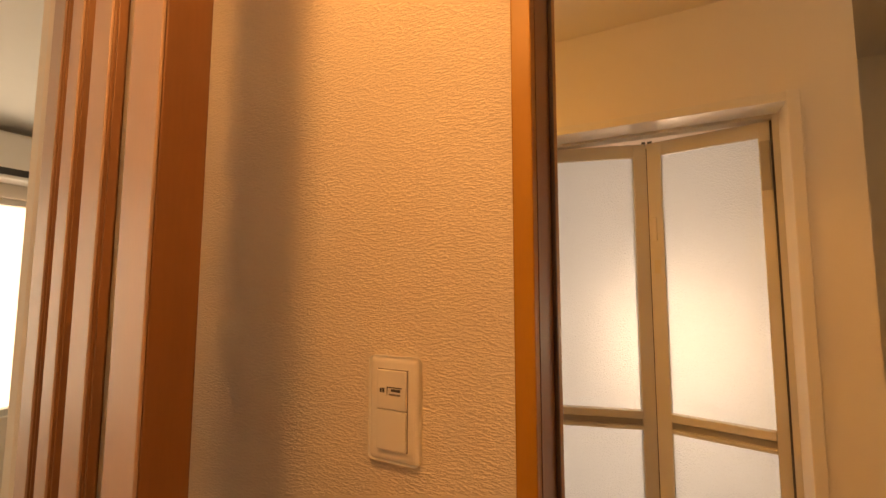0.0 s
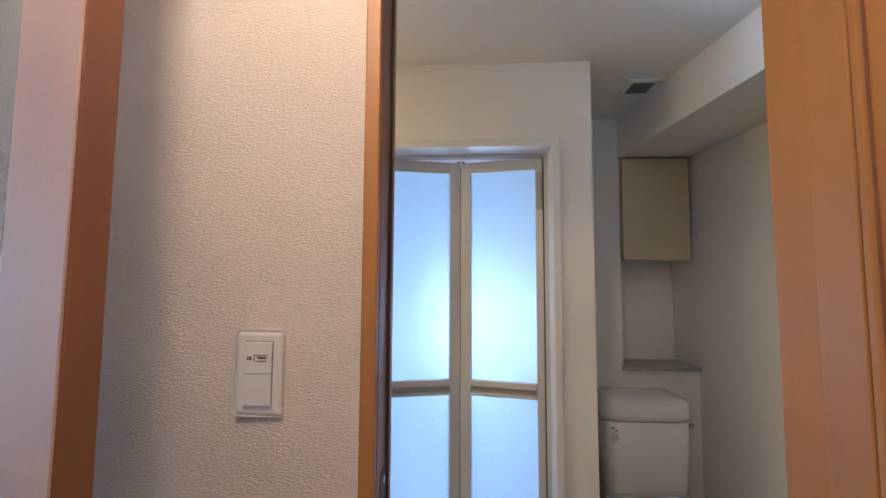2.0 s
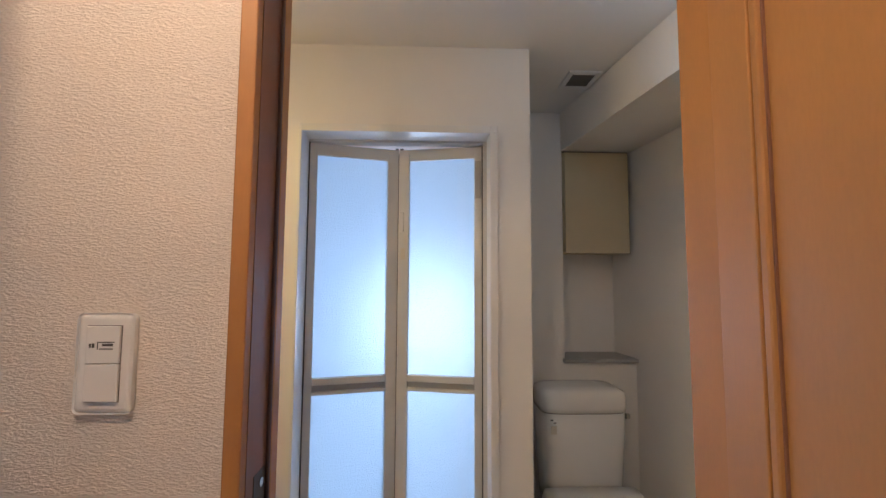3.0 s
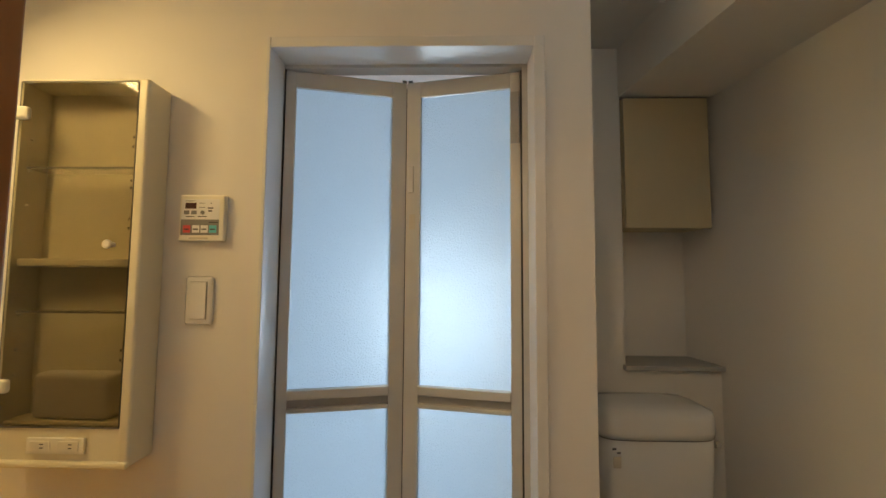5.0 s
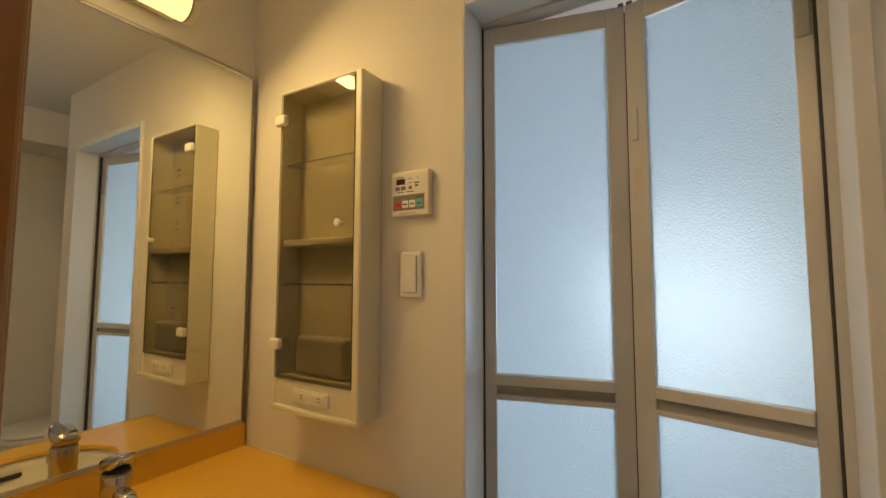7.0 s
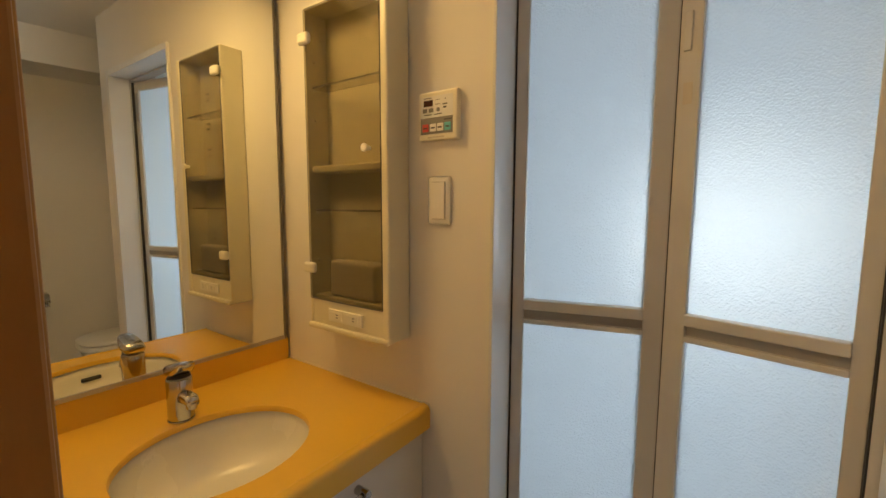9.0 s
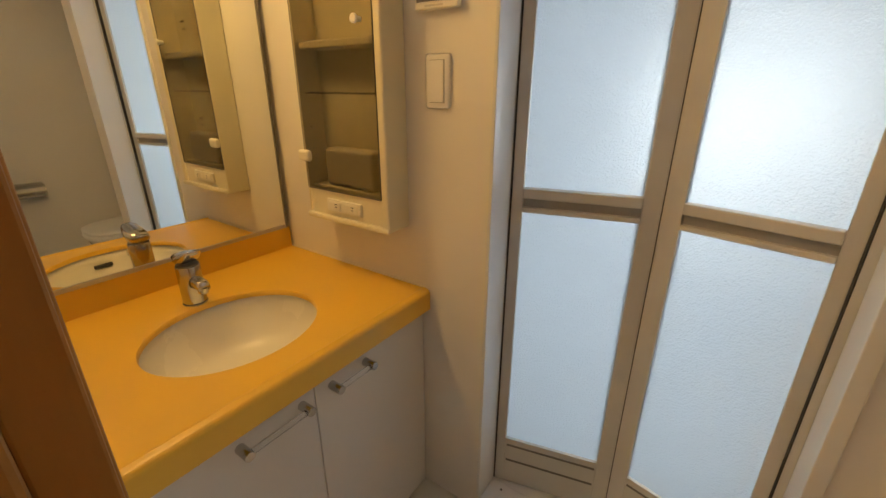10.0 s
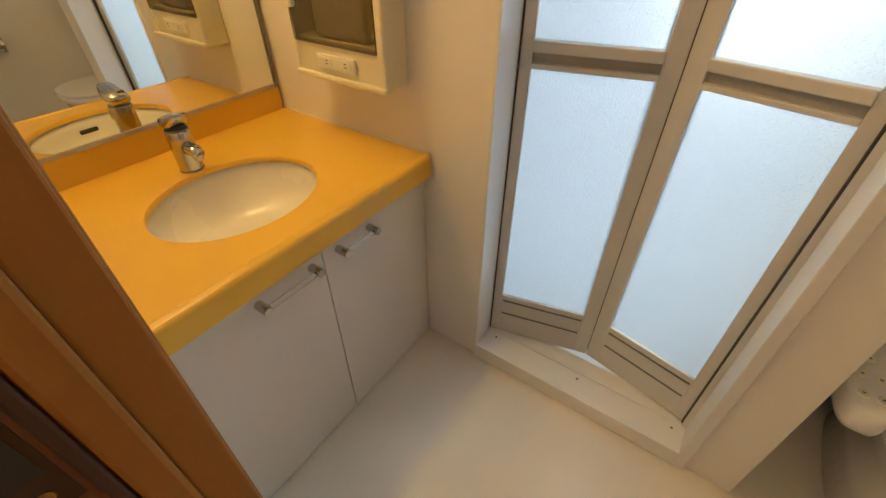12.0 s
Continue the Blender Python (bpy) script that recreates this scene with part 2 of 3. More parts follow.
# wall between hall and washroom, with the doorway
bm = box(-0.95, 0.2207, -0.972, -0.86, 0, 2.36)
box(0.927, 1.9, -0.972, -0.86, 0, 2.36, bm=bm)
box(0.2207, 0.927, -0.972, -0.86, 2.06, 2.36, bm=bm)
structure("wall_south", bm, PAPER, "woven cream wallpaper wall with the washroom doorway", "wall")
bm = box(-0.95, 1.9, -2.42, -2.3, 0, 2.46)
structure("wall_hall", bm, PAPER, "woven cream wallpaper hallway wall", "wall")
structure("wall_hall_end", box(1.9, 2.0, -2.3, -0.97, 0, 2.46), PAPER, "woven cream wallpaper at the hallway's end", "wall")
bm = box(-3.22, -3.1, -2.3, -2.15, 0, 2.5)
box(-3.22, -3.1, 0.5, 1.3, 0, 2.5, bm=bm)
box(-3.22, -3.1, -2.15, 0.5, 0, 0.7, bm=bm)
box(-3.22, -3.1, -2.15, 0.5, 2.0, 2.5, bm=bm)
structure("wall_living_west", bm, PLAIN, "white living room wall with a window", "wall")
structure("wall_living_north", box(-3.1, -0.951, 1.3, 1.4, 0, 2.5), PLAIN, "white living room wall", "wall")
structure("wall_living_south", box(-3.1, -0.951, -2.42, -2.3, 0, 2.5), PLAIN, "white living room wall", "wall")
structure("wall_living_east", box(-0.99, -0.951, -0.971, 1.3, 0, 2.4), PLAIN, "white living room wall", "wall")
structure("backdrop", box(-3.75, -3.7, -3, 3, -0.5, 4), DAY, "bright overcast daylight outside", "backdrop")

# bathroom behind the folding door
bm = box(-0.97, -0.9, 0.121, 1.6, 0, 2.25)
box(0.66, 0.729, 0.2, 1.6, 0, 2.25, bm=bm)
box(-0.9, 0.2, 1.6, 1.68, 0, 2.25, bm=bm)
box(0.7, 0.729, 1.6, 1.68, 0, 2.25, bm=bm)
box(0.2, 0.7, 1.6, 1.68, 0, 0.91, bm=bm)
box(0.2, 0.7, 1.6, 1.68, 1.43, 2.25, bm=bm)
structure("wall_bath", bm, TILE, "pale blue bathroom wall panels", "wall")
structure("floor_bath", box(-0.97, 0.729, 0.121, 1.68, -0.1, 0.03), TILE, "pale bathroom floor", "floor")
structure("ceiling_bath", box(-0.97, 0.729, 0.121, 1.68, 2.25, 2.3), BATHCEIL, "cream bathroom ceiling", "ceiling")

# living room window
win = structure("window_1", box(-3.2, -3.14, -2.15, -2.11, 0.7, 2.0), TRIM, "white framed living room window in daylight", "window")
for a in (box(-3.2, -3.14, 0.46, 0.5, 0.7, 2.0), box(-3.2, -3.14, -2.11, 0.46, 0.7, 0.74), box(-3.2, -3.14, -2.11, 0.46, 1.96, 2.0), box(-3.19, -3.15, -0.84, -0.80, 0.74, 1.96)):
    part("window_frame", a, TRIM, win)


# ---- doorway of the washroom ----
jamb = structure("door_frame", box(0.2207, 0.2435, -0.985, -0.900, 0, 2.06, 0.002), WOOD, "orange-brown wooden door frame of the washroom", "door frame")
part("jamb_board", box(0.2095, 0.2355, -0.8995, -0.840, 0, 2.06, 0.002), WOOD, jamb)
part("stop_moulding", box(0.2355, 0.2485, -0.895, -0.872, 0, 2.03, 0.004), WOOD, jamb)
part("inner_lining", box(0.2355, 0.240, -0.872, -0.842, 0, 2.03, 0.002), WOOD, jamb)
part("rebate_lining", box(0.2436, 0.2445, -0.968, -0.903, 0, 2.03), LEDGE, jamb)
part("hinge_jamb", box(0.900, 0.927, -0.985, -0.848, 0, 2.06, 0.002), WOOD, jamb)
part("head", box(0.2436, 0.900, -0.985, -0.848, 2.03, 2.06, 0.002), WOOD, jamb)
part("door_seal", box(0.2437, 0.2492, -0.9035, -0.8955, 0, 2.03, 0.002), DARKSEAL, jamb, "dark brown rubber door seal")
strike = part("strike_plate", box(0.2445, 0.2456, -0.945, -0.907, 1.050, 1.175, 0.0005), BRONZE, jamb, "dark bronze latch strike plate")
part("latch_hole", box(0.2455, 0.2462, -0.934, -0.911, 1.082, 1.118, 0.0003), DARK, strike)
for z in (1.066, 1.158):
    part("screw", rod((0.2455, -0.921, z), (0.2468, -0.921, z), 0.006, 14), CHROME, strike)


def wood_leaf(name, width, label, m, group=""):
    """A panelled door leaf; local x from the hinge, face at y = 0 and -0.035."""
    leaf = thing(name, label, "door", m, group)
    H, S, T = 2.015, 0.076, 0.034
    part("stile", box(0, S, -T, 0, 0.008, H, 0.002), WOOD, leaf)
    part("stile", box(width - S, width, -T, 0, 0.008, H, 0.002), WOOD, leaf)
    part("rail", box(S, width - S, -T, 0, H - 0.12, H, 0.002), WOOD, leaf)
    part("rail", box(S, width - S, -T, 0, 0.008, 0.2, 0.002), WOOD, leaf)
    part("panel", box(S + 0.001, width - S - 0.001, -T + 0.008, -0.008, 0.2, H - 0.12), WOOD, leaf)
    for side in (-0.007, -T + 0.007):
        for x in (S + 0.009, width - S - 0.009):
            part("moulding", box(x - 0.008, x + 0.008, side - 0.006, side + 0.006, 0.201, H - 0.121, 0.004), WOOD, leaf)
            # no groove is cut: dark strips stand in for the shade beside the moulding
            part("moulding_groove_shade", box(x - 0.0115, x - 0.0085, side - 0.002, side + 0.002, 0.201, H - 0.121), LEDGE, leaf)
            part("moulding_groove_shade", box(x + 0.0085, x + 0.0115, side - 0.002, side + 0.002, 0.201, H - 0.121), LEDGE, leaf)
    for s in (0.0, -T):
        d = 1 if s == 0 else -1
        part("door_handle", rod((width - 0.05, s, 0.95), (width - 0.05, s + d * 0.045, 0.95), 0.009, 16), DULL, leaf)
        part("lever", rod((width - 0.05, s + d * 0.045, 0.95), (width - 0.15, s + d * 0.045, 0.95), 0.008, 16, bevel=0.003), DULL, leaf)
    return leaf


# hinged at its inner end; the leaf stands open into the hall
OPEN = 85
wood_leaf("washroom_door", 0.635, "open orange-brown panelled wooden door with steel lever", pose(0.893, -0.987, 0, 0, 0, 180 + OPEN))

# living room door, standing open in front of the hall wall
leaf = thing("living_room_door", "open brown wooden door with narrow frosted vertical panes", "door", pose(0.006, -1.231, 0, 0, 0, -14.5))
for x0, x1 in ((-0.095, 0.0), (-0.30, -0.198), (-0.50, -0.40), (-0.76, -0.60)):
    # lit face and shaded edge of one wood, painted as two colours
    stile = part("stile", box(x0, x1, 0.003, 0.038, 0.008, 2.2, 0.0015), LEDGE, leaf, "brown stile with its edge shade put into the colour")
    part("facing", box(x0 + 0.001, x1 - 0.0005, 0, 0.0029, 0.008, 2.2, 0.001), DAYLITWOOD, stile, "wood facing with daylight sheen put into its pale colour")
for x0, x1 in ((-0.198, -0.095), (-0.40, -0.30), (-0.60, -0.50)):
    part("rail", box(x0, x1, 0.004, 0.034, 2.08, 2.2), LEDGE, leaf)
    part("rail", box(x0, x1, 0.004, 0.034, 0.008, 0.2), LEDGE, leaf)
    for x in (x0, x1 - 0.006):
        part("glazing_bead", box(x, x + 0.006, 0.006, 0.015, 0.2, 2.08, 0.001), LEDGE, leaf)
    p = part("pane", box(x0, x1, 0.017, 0.021, 0.2, 2.08), FROST, leaf, "narrow frosted glass pane")
    p.visible_shadow = False


# ---- folding bathroom door ----
fr = structure("door_2", box(-0.0039, 0.006, -0.012, 0.085, 0.0, 2.01, 0.002), TRIM, "white resin frame of the folding bathroom door", "door frame")
part("frame_side", box(0.697, 0.726, -0.012, 0.085, 0.0, 2.01, 0.002), TRIM, fr)
part("frame_head", box(0.006, 0.697, -0.0115, 0.085, 1.982, 2.01, 0.002), TRIM, fr)
part("sill", box(0.006, 0.697, -0.0115, 0.085, 0.0, 0.066, 0.003), TRIM, fr)
part("track", box(-0.003, 0.71, 0.0855, 0.13, 1.974, 2.01), ALU, fr)
part("track_side", box(-0.003, 0.006, 0.0855, 0.13, 0.066, 1.974), ALU, fr)
part("track_side", box(0.682, 0.71, 0.0855, 0.13, 0.066, 1.974), ALU, fr)
part("threshold", box(-0.003, 0.726, 0.0855, 0.150, 0.0, 0.0652), TRIM, fr)
part("seal", box(0.006, 0.009, 0.087, 0.1, 0.07, 1.972), SEAL, fr)
part("seal", box(0.679, 0.682, 0.087, 0.1, 0.075, 1.966), SEAL, fr)
for x in (0.05, 0.36, 0.66):
    part("screw", rod((x, 0.06, 0.065), (x, 0.06, 0.0672), 0.004, 12), GROOVE, fr)
for x0, x1 in ((-0.002, 0.006), (0.699, 0.722)):
    part("corner_cap", box(x0, x1, -0.0135, -0.0121, 1.985, 2.008, 0.0005), TRIM, fr)


def folding_leaf(parent, name, m, w, left, right):
    """One panel of the folding door, its face at y = 0, x from 0 to w."""
    B, T, D = 0.069, 1.970, 0.026
    p = part(name, box(0, left, 0, D, B, T, 0.002), ALU, parent)
    p.matrix_local = m
    part("stile", box(w - right, w, 0, D, B, T, 0.002), ALU, p)
    part("top_rail", box(left, w - right, 0.001, D, T - 0.048, T, 0.001), ALU, p)
    part("bottom_rail", box(left, w - right, 0.001, D, B, 0.250, 0.001), ALU, p)
    part("groove", box(left + 0.004, w - right - 0.004, -0.001, 0.003, 0.222, 0.228), GROOVE, p)
    part("groove", box(left + 0.004, w - right - 0.004, -0.001, 0.003, 0.160, 0.166), GROOVE, p)
    part("rail_lip", box(left, w - right, -0.012, 0.016, 1.042, 1.068, 0.003), ALU, p)
    # shade inside the rail recess is put into this strip's darker colour
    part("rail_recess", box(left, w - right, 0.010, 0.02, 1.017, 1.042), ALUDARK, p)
    part("rail_lip", box(left, w - right, -0.004, 0.016, 1.004, 1.017, 0.002), ALU, p)
    for z0, z1 in ((0.250, 1.004), (1.068, T - 0.048)):
        g = part("frosted_pane", box(left - 0.001, w - right + 0.001, 0.010, 0.014, z0 - 0.001, z1 + 0.001), FROST, p, "frosted pebbled acrylic pane")
        g.visible_shadow = False
    return p


fold = thing("folding_door", "grey aluminium folding door with frosted panes, slightly ajar", "door", pose(0.010, 0.088, 0))
ang = math.degrees(math.atan2(0.085, 0.337))
folding_leaf(fold, "panel", pose(0, 0, 0, 0, 0, ang), 0.3475, 0.029, 0.042)
rp = folding_leaf(fold, "panel", pose(0.338, 0.0855, 0, 0, 0, -12.3), 0.340, 0.044, 0.030)
part("fold_seal", box(0.3345, 0.3395, 0.088, 0.1, 0.09, 1.955), SEAL, fold)
part("hinge_block", box(0.324, 0.336, 0.08, 0.094, 1.969, 1.976, 0.001), GROOVE, fold)
part("hinge_block", box(0.342, 0.356, 0.08, 0.094, 1.969, 1.976, 0.001), GROOVE, fold)
part("latch", box(0.008, 0.024, -0.005, 0.004, 1.63, 1.71, 0.002), ALU, rp)
part("warning_label", box(0.012, 0.03, -0.0008, 0.0004, 1.52, 1.565), GREYBOX, rp)
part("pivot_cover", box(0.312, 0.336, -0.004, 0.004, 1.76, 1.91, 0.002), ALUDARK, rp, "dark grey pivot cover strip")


# ---- washbasin unit ----
base = thing("vanity_cabinet", "white laminate washbasin cabinet with two doors", "cabinet", pose(-0.212, 0, 0))
part("body", box(-0.6, -0.02, -0.848, -0.004, 0.0, 0.05), LAMINATE, base)
part("side_panel", box(-0.6, -0.02, -0.024, -0.004, 0.05, 0.686), LAMINATE, base)
part("side_panel", box(-0.6, -0.02, -0.848, -0.828, 0.05, 0.686), LAMINATE, base)
part("front_rail", box(-0.05, -0.02, -0.828, -0.024, 0.6, 0.686), LAMINATE, base)
for y0, y1, tag in ((-0.4085, -0.006, 0), (-0.846, -0.4115, 1)):
    d = part("door", box(-0.019, 0.0, y0, y1, 0.006, 0.683, 0.0015), LAMINATE, base)
    a, b = ((-0.362, -0.252), (-0.592, -0.447))[tag]
    h = part("handle", rod((0.028, a, 0.647), (0.028, b, 0.647), 0.0068, 14), ACRYLIC, d, "clear acrylic bar handle")
    h.visible_shadow = False
    for y in (a, b):
        part("handle_post", rod((0.0, y, 0.647), (0.038, y, 0.647), 0.0108, 18, bevel=0.0015), CHROME, d, "chrome handle post")

# orange worktop with an oval cut-out for the bowl
CX, CY, RX, RY = -0.458, -0.436, 0.172, 0.203
N = 64
bm = bmesh.new()
hole = oval(CX, CY, 0.757, RX, RY, N)
rim = []
for x, y, z in hole:
    dx, dy = x - CX, y - CY
    k = min(((-0.2145 - CX) / dx) if dx > 1e-9 else ((-0.82 - CX) / dx) if dx < -1e-9 else 9e9, ((-0.004 - CY) / dy) if dy > 1e-9 else ((-0.85 - CY) / dy) if dy < -1e-9 else 9e9)
    rim.append([CX + dx * k, CY + dy * k])
for cx, cy in ((-0.2145, -0.004), (-0.2145, -0.85), (-0.82, -0.004), (-0.82, -0.85)):
    i = min(range(N), key=lambda i: (rim[i][0] - cx) ** 2 + (rim[i][1] - cy) ** 2)
    rim[i] = [cx, cy]
o = [bm.verts.new((x, y, 0.757)) for x, y in rim]
i1 = [bm.verts.new((CX + (x - CX) * 1.012, CY + (y - CY) * 1.012, 0.757)) for x, y, z in hole]
i2 = [bm.verts.new((x, y, 0.752)) for x, y, z in hole]
i3 = [bm.verts.new((x, y, 0.742)) for x, y, z in hole]
for r0, r1 in ((o, i1), (i1, i2), (i2, i3)):
    for i in range(N):
        j = (i + 1) % N
        bm.faces.new((r0[i], r0[j], r1[j], r1[i]))
# rounded nosing along the front
prof = [(-0.2145, 0.757), (-0.212, 0.7592), (-0.205, 0.7602), (-0.198, 0.7575)] + [(-0.198 + 0.012 * math.sin(a), 0.745 + 0.012 * math.cos(a)) for a in (0.4, 0.8, 1.2, 1.57)] + [(-0.186, 0.694), (-0.190, 0.690), (-0.23, 0.690)]
p0 = [bm.verts.new((x, -0.004, z)) for x, z in prof]
p1 = [bm.verts.new((x, -0.85, z)) for x, z in prof]
for i in range(len(prof) - 1):
    bm.faces.new((p0[i], p1[i], p1[i + 1], p0[i + 1]))
top = link("worktop", bm, ORANGE)
tagged(top, "glossy orange worktop with raised back edge over white cabinet", "worktop")
part("front_batten", box(-0.225, -0.19, -0.848, -0.006, 0.692, 0.735), ORANGE, top)
part("backsplash", box(-0.839, -0.818, -0.85, -0.004, 0.72, 0.832, 0.003), ORANGE, top)
part("sealant", box(-0.818, -0.19, -0.0038, -0.0004, 0.755, 0.762, 0.001), IVORY, top)

bowl = thing("washbasin", "ivory ceramic oval undermount washbasin", "washbasin", pose(0, 0, 0))
rings = [oval(CX, CY, 0.7415, RX + 0.012, RY + 0.012, N)]
for k in range(0, 9):
    a = k / 8 * math.pi / 2
    rings.append(oval(CX - 0.012 * k / 8, CY, 0.7415 - 0.139 * math.sin(a) ** 1.0, (RX + 0.004) * max(0.12, math.cos(a) ** 0.6), (RY + 0.004) * max(0.12, math.cos(a) ** 0.6), N))
part("bowl", loft(rings, cap=False), CERAMIC, bowl, smooth=True)
part("drain", rod((CX - 0.012, CY, 0.600), (CX - 0.012, CY, 0.606), 0.024, 24, bevel=0.002), CHROME, bowl, "chrome drain")
part("overflow", box(CX + RX * 0.93, CX + RX * 0.965, CY - 0.028, CY + 0.028, 0.694, 0.708, 0.004), DARK, bowl, "dark overflow slot")

# single-lever tap
tap = thing("tap", "chrome single-lever mixer tap on orange worktop", "tap", pose(-0.664, -0.429, 0.757))
part("foot", rod((0, 0, 0), (0, 0, 0.004), 0.031, 32, bevel=0.0015), CHROME, tap)
part("body", rod((0, 0, 0.004), (0, 0, 0.110), 0.0295, 32, bevel=0.003), CHROME, tap, smooth=True)


def flat_ring(x, z, w, h, lean=0.0, n=20):
    """A rounded oblong across the tap's axis at x, its middle at height z."""
    return [(x + lean * c, b, z + c) for b, c, _ in oval(0, 0, 0, w, h, n, 3.0)]


part("spout", loft([flat_ring(0.012, 0.064, 0.017, 0.016), flat_ring(0.040, 0.068, 0.0165, 0.0145), flat_ring(0.062, 0.067, 0.016, 0.013), flat_ring(0.070, 0.062, 0.0145, 0.011)]), CHROME, tap, smooth=True)
part("nozzle", rod((0.060, 0, 0.046), (0.062, 0, 0.062), 0.0125, 24, bevel=0.002), CHROME, tap)
part("aerator", rod((0.0598, 0, 0.0445), (0.06, 0, 0.0462), 0.0095, 20), GROOVE, tap)
part("lever_ring", rod((0, 0, 0.110), (0, 0, 0.1135), 0.027, 32), GROOVE, tap, "dark gap under the lever")
lever = part("lever", loft([flat_ring(-0.028, 0.126, 0.017, 0.008, -0.2), flat_ring(-0.0245, 0.127, 0.0255, 0.0135, -0.2), flat_ring(0.0, 0.1315, 0.029, 0.017), flat_ring(0.026, 0.139, 0.0275, 0.0165, 0.2), flat_ring(0.042, 0.149, 0.022, 0.011, 0.3), flat_ring(0.050, 0.155, 0.016, 0.006, 0.3)]), CHROME, tap, smooth=True)
part("lever_mark", box(0.004, 0.014, -0.004, 0.004, 0.1475, 0.1505, 0.0008), GROOVE, lever)

# mirror and the lamp over it
mir = thing("wall_mirror", "large frameless wall mirror with thin metal edge strips", "mirror", pose(-0.81, 0, 0))
part("glass", box(-0.012, -0.002, -0.85, -0.024, 0.846, 1.986), MIRROR, mir)
part("edge_strip", box(-0.02, 0.002, -0.85, -0.021, 1.986, 1.997, 0.001), DULL, mir)
part("edge_strip", box(-0.02, 0.002, -0.024, -0.019, 0.834, 1.986, 0.001), GROOVE, mir)
part("edge_strip", box(-0.02, 0.002, -0.85, -0.024, 0.834, 0.846, 0.001), DULL, mir)
part("backing", box(-0.029, -0.012, -0.85, -0.021, 0.836, 1.986), LAMINATE, mir)

lamp = thing("vanity_lamp", "lit cylindrical opal wall lamp with cream end cap", "lamp", pose(-0.76, 0, 2.085))
part("mount", box(-0.06, -0.035, -0.70, -0.29, -0.03, 0.03, 0.004), CREAM, lamp)
part("diffuser", rod((0, -0.71, 0), (0, -0.285, 0), 0.045, 32), OPAL, lamp, "glowing opal diffuser", smooth=False)
part("ring", rod((0, -0.2849, 0), (0, -0.2815, 0), 0.0455, 32), GROOVE, lamp)
part("end_cap", rod((0, -0.2814, 0), (0, -0.258, 0), 0.045, 32, bevel=0.006), CREAM, lamp)
part("end_cap", rod((0, -0.735, 0), (0, -0.7101, 0), 0.045, 32, bevel=0.006), CREAM, lamp)

# ---- wall cabinet with smoked door ----
cab = thing("wall_cabinet", "cream plastic wall cabinet with smoked acrylic door", "cabinet", pose(-0.4275, 0, 0.935))
W2, HC, DC = 0.154, 0.925, 0.084
part("side", box(-W2, -W2 + 0.010, -DC, -0.001, 0, HC, 0.004), CREAM, cab)
part("side", box(W2 - 0.008, W2 + 0.017, -DC - 0.003, -0.001, 0, HC, 0.006, 3), CREAM, cab)
part("top", box(-W2 + 0.01, W2 - 0.008, -DC, -0.001, HC - 0.010, HC, 0.003), CREAM, cab)
part("bottom", box(-W2 + 0.01, W2 - 0.008, -DC - 0.004, -0.001, 0.0, 0.012, 0.004), CREAM, cab)
part("lip", box(-W2 - 0.002, W2 + 0.018, -DC - 0.010, -DC + 0.006, -0.002, 0.014, 0.005), CREAM, cab)
part("base_panel", box(-W2 + 0.01, W2 - 0.008, -DC + 0.003, -DC + 0.012, 0.012, 0.088, 0.001), CREAM, cab)
part("back", box(-W2 + 0.01, W2 - 0.008, -0.008, -0.002, 0.012, HC - 0.010), CREAM, cab)
part("floor_shelf", box(-W2 + 0.01, W2 - 0.008, -DC + 0.014, -0.008, 0.088, 0.098, 0.002), CREAM, cab)
part("shelf", box(-W2 + 0.01, W2 - 0.008, -DC + 0.014, -0.008, 0.462, 0.482, 0.004), CREAM, cab)
for z in (0.705, 0.35):
    g = part("glass_shelf", box(-W2 + 0.011, W2 - 0.009, -DC + 0.022, -0.009, z, z + 0.005), CLEAR, cab, "thin glass shelf")
    g.visible_shadow = False
    part("shelf_edge", box(-W2 + 0.011, W2 - 0.009, -DC + 0.0205, -DC + 0.0218, z, z + 0.005), GROOVE, cab)
for z in (0.80, 0.775, 0.685, 0.665, 0.585, 0.56, 0.25, 0.225):
    part("shelf_slot", box(W2 - 0.075, W2 - 0.048, -0.0105, -0.008, z, z + 0.007, 0.001), DARK, cab)
for z in (0.78, 0.70, 0.615, 0.345, 0.26, 0.20):
    part("shelf_pin", rod((-W2 + 0.01, -DC + 0.028, z), (-W2 + 0.018, -DC + 0.028, z), 0.003, 10), WHITE, cab)
dr = part("door", box(-W2 + 0.006, W2 - 0.0105, -DC - 0.0015, -DC + 0.0025, 0.090, HC - 0.008, 0.0012), SMOKE, cab, "smoked transparent acrylic door")
dr.visible_shadow = False
part("door_edge", box(W2 - 0.0104, W2 - 0.0078, -DC - 0.001, -DC + 0.004, 0.09, HC - 0.008), SEAL, dr)
part("door_edge", box(-W2 + 0.006, W2 - 0.0105, -DC - 0.001, -DC + 0.0035, HC - 0.0079, HC - 0.0045), GROOVE, dr)
part("door_edge", box(-W2 + 0.003, -W2 + 0.0059, -DC - 0.001, -DC + 0.0035, 0.09, HC - 0.006), GROOVE, dr)
part("door_edge", box(-W2 + 0.006, W2 - 0.0105, -DC - 0.001, -DC + 0.0035, 0.0865, 0.0899), GROOVE, dr)
for z in (0.835, 0.183):
    part("hinge", box(-W2 - 0.006, -W2 + 0.040, -DC - 0.020, -DC - 0.0016, z - 0.016, z + 0.016, 0.008, 3), IVORY, dr, "ivory plastic hinge tab")
part("knob", rod((W2 - 0.047, -DC - 0.0016, 0.515), (W2 - 0.047, -DC - 0.016, 0.515), 0.006, 16), IVORY, dr)
